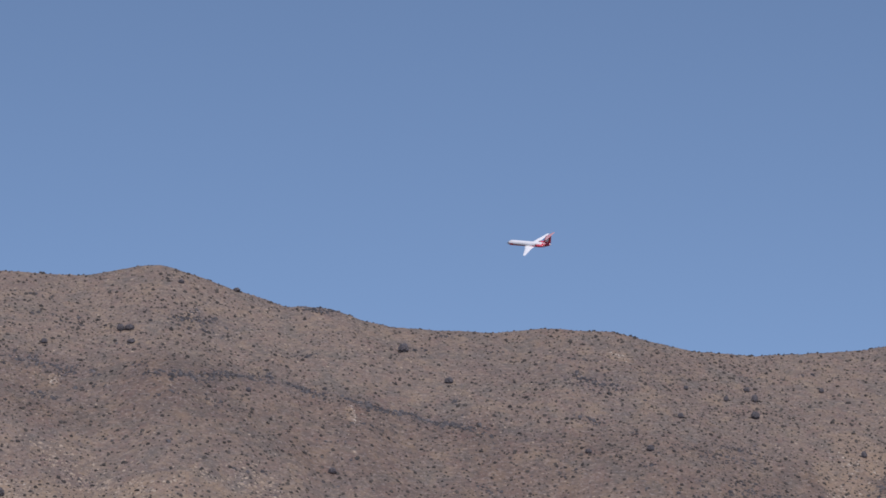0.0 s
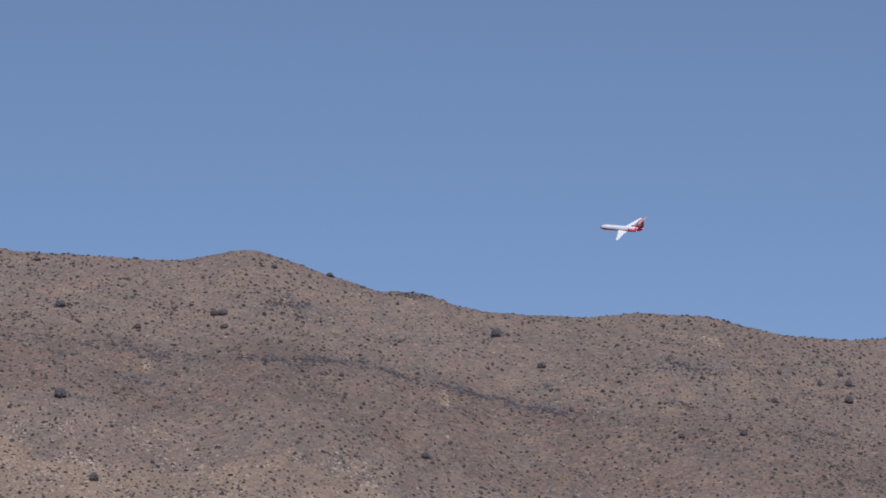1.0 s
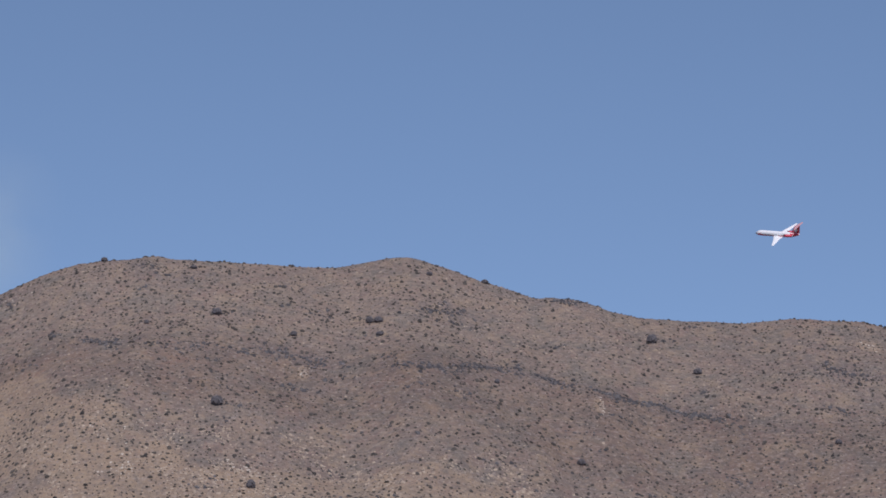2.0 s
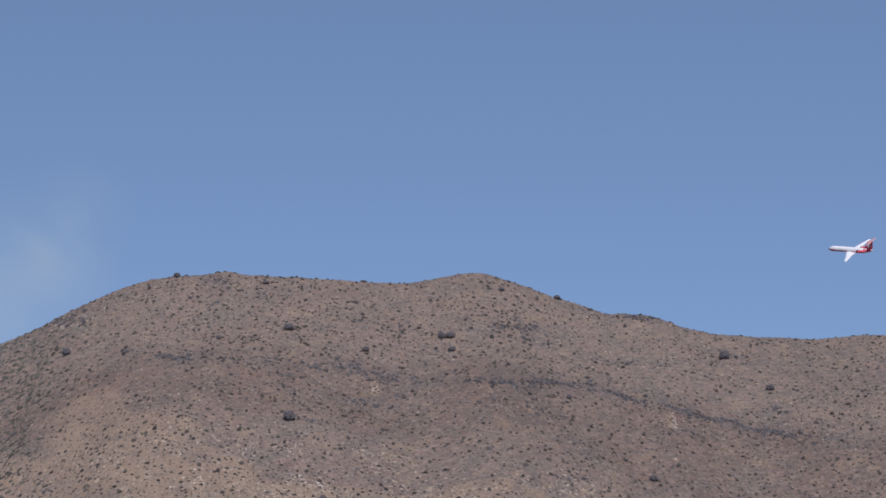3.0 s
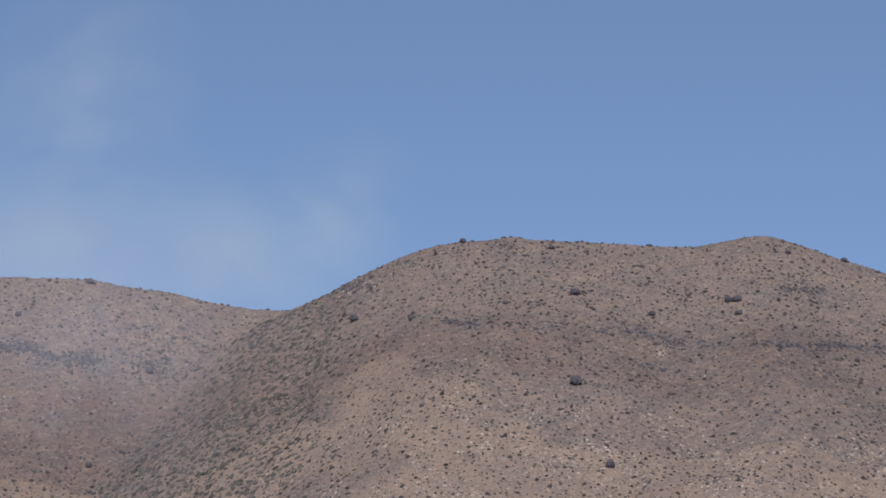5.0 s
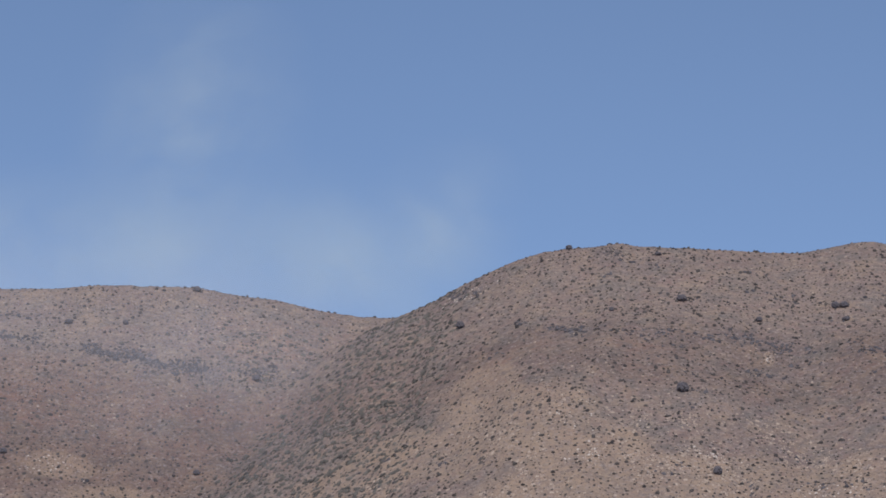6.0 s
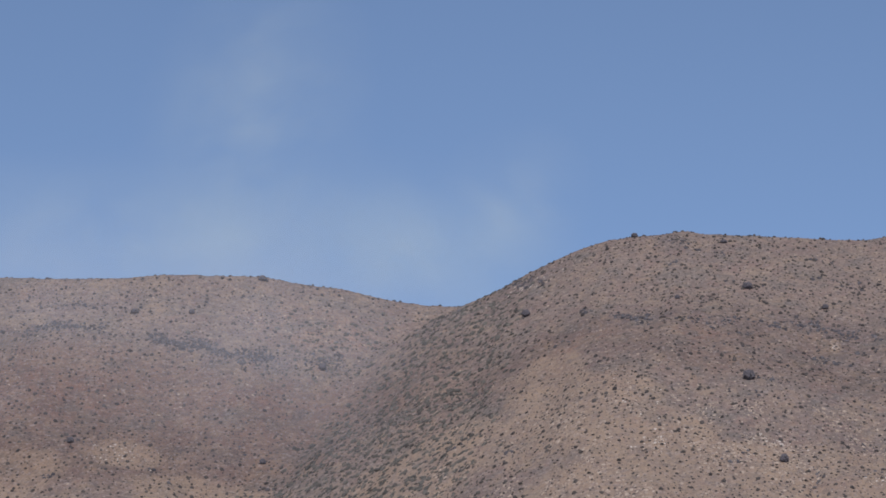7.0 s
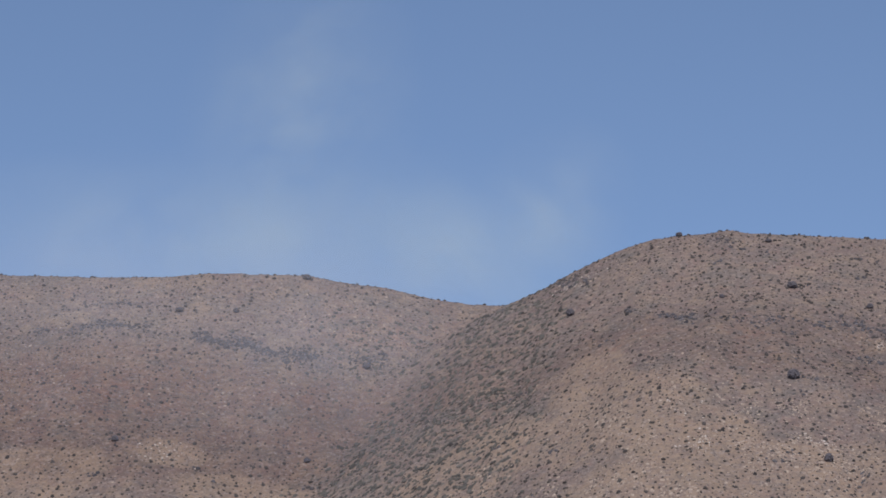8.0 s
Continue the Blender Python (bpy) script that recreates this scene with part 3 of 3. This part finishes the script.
for x0, y0, spread, count in [(-83, 2157, 12, 20), (-92, 2184, 12, 18), (64, 2205, 8, 8), (-66, 2146, 9, 10), (3, 1989, 3, 7), (170, 1993, 4, 8), (-87, 1821, 6, 12), (-25, 1838, 7, 12), (16, 1885, 9, 8), (-180, 2163, 8, 10),
                              (272, 2065, 7, 9), (318, 2070, 14, 12), (338, 2090, 8, 7), (286, 1927, 6, 6), (-335, 1981, 10, 10), (-460, 1988, 12, 8), (95, 2150, 14, 24), (445, 1975, 10, 22), (433, 1930, 5, 16), (-178, 2168, 9, 16), (-83, 2172, 6, 10), (340, 2132, 4, 10), (311, 2079, 6, 14), (333, 2077, 6, 10), (289, 2189, 3, 8), (84, 2185, 6, 10), (102, 2168, 7, 14), (4, 1997, 2.2, 7), (36, 1802, 9, 16), (168, 1994, 2, 7), (-400, 2005, 10, 14), (-340, 1987, 8, 10)]:
    for _ in range(round(0.66 * count)):
        boulder(x0 + float(rng.normal(0, spread)), y0 + float(rng.normal(0, spread)), float(rng.uniform(0.8, 2.0)), pale_meshes, "pale granite boulder lying on the slope", "pale boulders on the hills")
# lines of pale rock down the spur
for line, count in (([(-118, 1929), (-99, 1887), (-82, 1844), (-58, 1809), (-46, 1771)], 34), ([(-159, 1988), (-164, 1939), (-168, 1898), (-169, 1861)], 16)):
    line = np.array(line, float)
    for u in rng.uniform(0, len(line) - 1, count):
        x, y = (np.interp(u, np.arange(len(line)), line[:, k]) + rng.normal(0, 2.2) for k in (0, 1))
        boulder(float(x), float(y), float(rng.uniform(0.8, 2.2)), pale_meshes, "pale granite boulder lying on the slope", "pale boulders on the hills")
M = 30000
rx, ry = rng.uniform(-700, 780, M), rng.uniform(1680, 2260, M)
keep = rng.random(M) < 0.08 + 0.55 * fbm(rx, ry * 0.6, 38, 57, 4) + 0.45 * ease(-ry, -1920, -1850) + 0.5 * ease(rx, 40, 90) * ease(ry, 2050, 2100) * (1 - ease(rx, 200, 260)) + 0.7 * np.exp(-((rx - 98) / 24) ** 2 - ((ry - 2158) / 32) ** 2) + 0.75 * np.exp(-((rx - 318) / 34) ** 2 - ((ry - 2100) / 45) ** 2) + 0.7 * np.exp(-((rx - 440) / 16) ** 2 - ((ry - 1955) / 55) ** 2) + 0.55 * np.exp(-((rx + 122) / 48) ** 2 - ((ry - 1890) / 75) ** 2)
rx, ry = rx[keep], ry[keep]
# broken pale rock on the lower slope, in bands and pockets
ux, uy = rng.uniform(-230, 290, 26000), rng.uniform(1730, 1915, 26000)
keep = rng.random(26000) < (0.04 + 1.0 * fbm(ux, uy * 0.8, 17, 63, 4)) * ease(-uy - 0.12 * ux, -1900, -1850)
ux, uy = ux[keep], uy[keep]
V, T = strew(rocks, rx, ry, np.clip(rng.lognormal(-0.1, 0.45, len(rx)), 0.4, 2.2), rng.uniform(0.35, 0.7, len(rx)), -0.06)
U, W = strew(rocks, ux, uy, np.clip(rng.lognormal(0.05, 0.5, len(ux)), 0.4, 2.8), rng.uniform(0.35, 0.75, len(ux)), -0.06)
V, T = np.concatenate([V, U]), np.concatenate([T, W + len(V)])
STONE = rock_material("loose_tan_stone", (0.315, 0.243, 0.180), (0.51, 0.412, 0.315))
tagged(new("loose_stones", mesh_from("loose_stones", V, T, STONE)), "loose tan stones strewn over the slopes", "stones", kind="stuff")

# small scars of fresh pale scree
SCREE = rock_material("fresh_pale_scree", (0.46, 0.39, 0.31), (0.66, 0.58, 0.49))
px, py = np.concatenate([np.stack([rng.normal(x, half, n), rng.normal(y, deep, n)]) for x, y, half, deep, n in (
    (4, 1998, 1.1, 4.5, 20), (170, 1994, 0.9, 7, 24), (340, 2133, 3.5, 5, 30), (-88, 1820, 4, 7, 40), (-24, 1838, 6, 5, 40), (36, 1801, 9, 5, 40), (-92, 1872, 12, 12, 30), (432, 1930, 5, 9, 60), (452, 1985, 6, 14, 50), (-398, 2004, 12, 8, 50), (-178, 2164, 8, 6, 40))], 1)
V, T = strew(rocks, px, py, np.clip(rng.lognormal(-0.1, 0.4, len(px)), 0.5, 1.9), rng.uniform(0.4, 0.8, len(px)), -0.06)
tagged(new("pale_scree", mesh_from("pale_scree", V, T, SCREE)), "patches of fresh pale scree on the slopes", "stones", kind="stuff")

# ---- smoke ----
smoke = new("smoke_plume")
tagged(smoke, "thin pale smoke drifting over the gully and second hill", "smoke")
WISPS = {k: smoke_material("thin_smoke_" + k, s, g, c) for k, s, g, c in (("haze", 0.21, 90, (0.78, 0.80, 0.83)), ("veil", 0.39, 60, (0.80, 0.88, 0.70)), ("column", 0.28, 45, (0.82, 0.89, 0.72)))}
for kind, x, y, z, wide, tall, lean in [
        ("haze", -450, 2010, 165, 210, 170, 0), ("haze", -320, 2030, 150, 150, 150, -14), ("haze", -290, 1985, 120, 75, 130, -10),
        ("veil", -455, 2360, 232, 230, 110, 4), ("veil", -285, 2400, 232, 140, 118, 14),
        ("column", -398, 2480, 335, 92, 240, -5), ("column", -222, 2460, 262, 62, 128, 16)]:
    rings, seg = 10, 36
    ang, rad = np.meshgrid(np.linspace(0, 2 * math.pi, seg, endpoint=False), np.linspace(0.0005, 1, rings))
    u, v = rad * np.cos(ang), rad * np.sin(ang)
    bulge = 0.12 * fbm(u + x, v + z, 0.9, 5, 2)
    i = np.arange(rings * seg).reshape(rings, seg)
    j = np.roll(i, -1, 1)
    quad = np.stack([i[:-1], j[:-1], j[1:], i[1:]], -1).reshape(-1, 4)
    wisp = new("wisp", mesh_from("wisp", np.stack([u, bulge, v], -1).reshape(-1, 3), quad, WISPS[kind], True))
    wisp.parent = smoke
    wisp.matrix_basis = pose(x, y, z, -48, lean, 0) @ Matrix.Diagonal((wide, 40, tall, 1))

# ---- aircraft ----
WHITE = Mat("white_aircraft_paint", 0.35)
WHITE.colour(WHITE.mix(WHITE.noise(1.5, 4, 0.6, local=True), (0.80, 0.80, 0.80), (0.74, 0.73, 0.72)))
WHITE = WHITE.m
RED = Mat("red_aircraft_paint", 0.4)
RED.colour(RED.mix(RED.noise(1.2, 4, 0.6, local=True), (0.70, 0.095, 0.13), (0.62, 0.085, 0.115)))
RED = RED.m
PINK = Mat("faded_red_paint", 0.5)
PINK = PINK.colour(PINK.mix(PINK.noise(1.2, 4, 0.6, local=True), (0.46, 0.24, 0.25), (0.52, 0.32, 0.33))).m
GLASS = Mat("cockpit_glass", 0.08)
GLASS = GLASS.colour((0.02, 0.025, 0.03)).m
GREY = Mat("grey_radome_paint", 0.5)
GREY = GREY.colour(GREY.mix(GREY.noise(0.8, 4, local=True), (0.33, 0.34, 0.36), (0.42, 0.43, 0.45))).m
STEEL = Mat("bare_engine_metal", 0.35, 1.0)
STEEL = STEEL.colour(STEEL.mix(STEEL.noise(0.4, 3, local=True), (0.45, 0.44, 0.42), (0.3, 0.29, 0.28))).m


def loft(bm, sections, seg=24, cap=True):
    """Rings of (x, y, z, half width, half height) across the x axis, joined into a body."""
    rows = []
    for x, y, z, a, b in sections:
        rows.append([bm.verts.new((x, y + a * math.cos(2 * math.pi * k / seg), z + b * math.sin(2 * math.pi * k / seg))) for k in range(seg)])
    for p, q in zip(rows, rows[1:]):
        for k in range(seg):
            f = bm.faces.new((p[k], p[(k + 1) % seg], q[(k + 1) % seg], q[k]))
            f.smooth = True
    if cap:
        bm.faces.new(rows[0][::-1])
        bm.faces.new(rows[-1])
    bmesh.ops.recalc_face_normals(bm, faces=bm.faces)
    return bm


def foil(bm, sections, up):
    """A wing: sections of (leading edge, chord, thickness); up is the direction of its thickness."""
    shape = [(0, 0), (0.06, 0.5), (0.3, 1), (0.65, 0.6), (1, 0.04), (1, -0.04), (0.65, -0.35), (0.3, -0.6), (0.06, -0.4)]
    rows = []
    for (x, y, z), chord, thick in sections:
        rows.append([bm.verts.new(Vector((x - u * chord, y, z)) + Vector(up) * w * thick * 0.6) for u, w in shape])
    n = len(shape)
    for p, q in zip(rows, rows[1:]):
        for k in range(n):
            bm.faces.new((p[k], p[(k + 1) % n], q[(k + 1) % n], q[k]))
    bm.faces.new(rows[0][::-1])
    bm.faces.new(rows[-1])
    bmesh.ops.recalc_face_normals(bm, faces=bm.faces)
    return bm


def aircraft():
    """A twin-jet with a high tail, nose towards +x, left wing towards +y; the origin at the middle of the hull."""
    root = new("aircraft")
    hull = [(18.1, 0, -0.55, 0.1, 0.1), (17.7, 0, -0.5, 0.5, 0.5), (16.9, 0, -0.4, 0.95, 0.95), (15.6, 0, -0.2, 1.4, 1.4), (14.6, 0, -0.08, 1.58, 1.6), (12.4, 0, 0, 1.68, 1.75), (11.6, 0, 0, 1.68, 1.75),
            (4, 0, 0, 1.68, 1.75), (0, 0, 0, 1.68, 1.75), (-4, 0, 0, 1.68, 1.75), (-8, 0, 0, 1.68, 1.75), (-11.5, 0, 0.15, 1.55, 1.6), (-15, 0, 0.5, 1.05, 1.15), (-17.6, 0, 0.8, 0.5, 0.6), (-18.2, 0, 0.85, 0.2, 0.35)]
    fuselage = part("fuselage", loft(bmesh.new(), hull), WHITE, root, "white tube-shaped fuselage")
    belly = []
    for x, y, z, a, b in hull[3:-1]:
        belly.append((x, a, b, z))
    bm = bmesh.new()
    rows = []
    for x, a, b, z in belly:
        lo = float(np.interp(x, (-9, -6, 0, 11, 12.4), (-78, -60, -40, -36, -66)))
        hi = float(np.interp(x, (-15, -11.5, -8, -4, 0, 11, 12.4, 16.9), (70, 58, 22, -8, -22, -20, 12, 18)))
        rows.append([[bm.verts.new((x, sgn * (a + 0.03) * math.cos(radians(e)), z + (b + 0.03) * math.sin(radians(e)))) for e in np.linspace(lo, hi, 8)] for sgn in (1, -1)])
    for p, q in zip(rows, rows[1:]):
        for s in (0, 1):
            for k in range(7):
                bm.faces.new((p[s][k], p[s][k + 1], q[s][k + 1], q[s][k]))
    bmesh.ops.recalc_face_normals(bm, faces=bm.faces)
    part("stripe", bm, RED, fuselage, "red band along the fuselage and tail")
    nose = [(18.16, 0, -0.55, 0.06, 0.06), (17.98, 0, -0.54, 0.3, 0.3), (17.7, 0, -0.5, 0.53, 0.53), (16.9, 0, -0.4, 0.98, 0.98), (16.6, 0, -0.35, 1.05, 1.06)]
    part("radome", loft(bmesh.new(), nose), GREY, fuselage, "grey nose cone")
    bm = bmesh.new()
    for s in (1, -1):
        for k in range(3):
            y0, y1 = s * (0.12 + 0.34 * k), s * (0.42 + 0.34 * k)
            vs = [bm.verts.new((16.95 - 0.35 * (abs(y) - 0.1) + dx, y, 0.42 + dz - 0.15 * abs(y))) for y, dx, dz in ((y0, 0, 0), (y1, 0, 0), (y1, -0.75, 0.5), (y0, -0.75, 0.5))]
            bm.faces.new(vs)
    part("windscreen", bm, GLASS, fuselage, "dark cockpit windows")
    for s in (1, -1):
        bm = foil(bmesh.new(), [((3.2, 0.6 * s, -1.1), 8.4, 0.9), ((0.2, 5.6 * s, -0.85), 5.0, 0.55), ((-5.0, 16.4 * s, -0.1), 1.7, 0.2)], (0, 0, 1))
        part("wing", bm, WHITE, root, "swept white wing")
        bm = loft(bmesh.new(), [(-7.4, 2.75 * s, 0.55, 0.72, 0.72), (-7.0, 2.75 * s, 0.55, 0.86, 0.86), (-9.5, 2.75 * s, 0.55, 0.9, 0.9), (-12.4, 2.75 * s, 0.6, 0.72, 0.72), (-13.6, 2.75 * s, 0.62, 0.55, 0.55)], 16)
        engine = part("engine", bm, RED, root, "red jet engine on the rear fuselage")
        bm = loft(bmesh.new(), [(-13.3, 2.75 * s, 0.62, 0.5, 0.5), (-14.3, 2.75 * s, 0.63, 0.42, 0.42)], 14)
        part("exhaust", bm, STEEL, engine, "bare metal exhaust")
        bm = foil(bmesh.new(), [((-8.2, 1.2 * s, 0.5), 4.2, 0.4), ((-8.4, 2.2 * s, 0.55), 4.0, 0.35)], (0, 0, 1))
        part("pylon", bm, RED, engine)
        bm = foil(bmesh.new(), [((-15.9, 0.05 * s, 6.6), 3.2, 0.35), ((-18.0, 5.6 * s, 6.7), 1.4, 0.16)], (0, 0, 1))
        part("tailplane", bm, PINK, root, "faded red tailplane on top of the fin")
        bm = bmesh.new()
        oval = [bm.verts.new((-15.9 + 1.5 * math.cos(a) - 0.6 * math.sin(a), s * 0.42, 4.2 + 1.7 * math.sin(a))) for a in np.linspace(0, 2 * math.pi, 20, endpoint=False)]
        lid = bmesh.ops.extrude_face_region(bm, geom=[bm.faces.new(oval)])["geom"]
        bmesh.ops.translate(bm, verts=[g for g in lid if isinstance(g, bmesh.types.BMVert)], vec=(0, -0.12 * s, 0))
        bmesh.ops.recalc_face_normals(bm, faces=bm.faces)
        part("emblem", bm, WHITE, root, "plain white oval on the fin")
    bm = foil(bmesh.new(), [((-9.2, 0, 1.2), 8.6, 0.5), ((-12.2, 0, 2.4), 6.4, 0.55), ((-15.6, 0, 6.8), 4.2, 0.4)], (0, 1, 0))
    part("fin", bm, RED, root, "tall swept red fin")
    return tagged(root, "white and red twin-engine jet banking in flight", "aircraft")


jet = aircraft()
right, up, back = Vector((0.996, -0.084, 0.001)), Vector((-0.009, -0.100, 0.995)), Vector((-0.083, -0.991, -0.100))
nose = (-2.18 * right + 0.19 * up - 1.49 * back).normalized()
left = (-1.40 * right - 1.19 * up + 1.90 * back).normalized()
left = (left - nose * left.dot(nose)).normalized()
az, el = radians(7.679), radians(6.080)
spot = -0.6 * right + 2410 * Vector((math.sin(az) * math.cos(el), math.cos(az) * math.cos(el), math.sin(el))) + Vector((0, 0, 1.6))
jet.matrix_basis = Matrix.Translation(spot) @ Matrix((nose, left, nose.cross(left))).transposed().to_4x4() @ Matrix.Diagonal((0.95, 1.0, 1.06, 1))
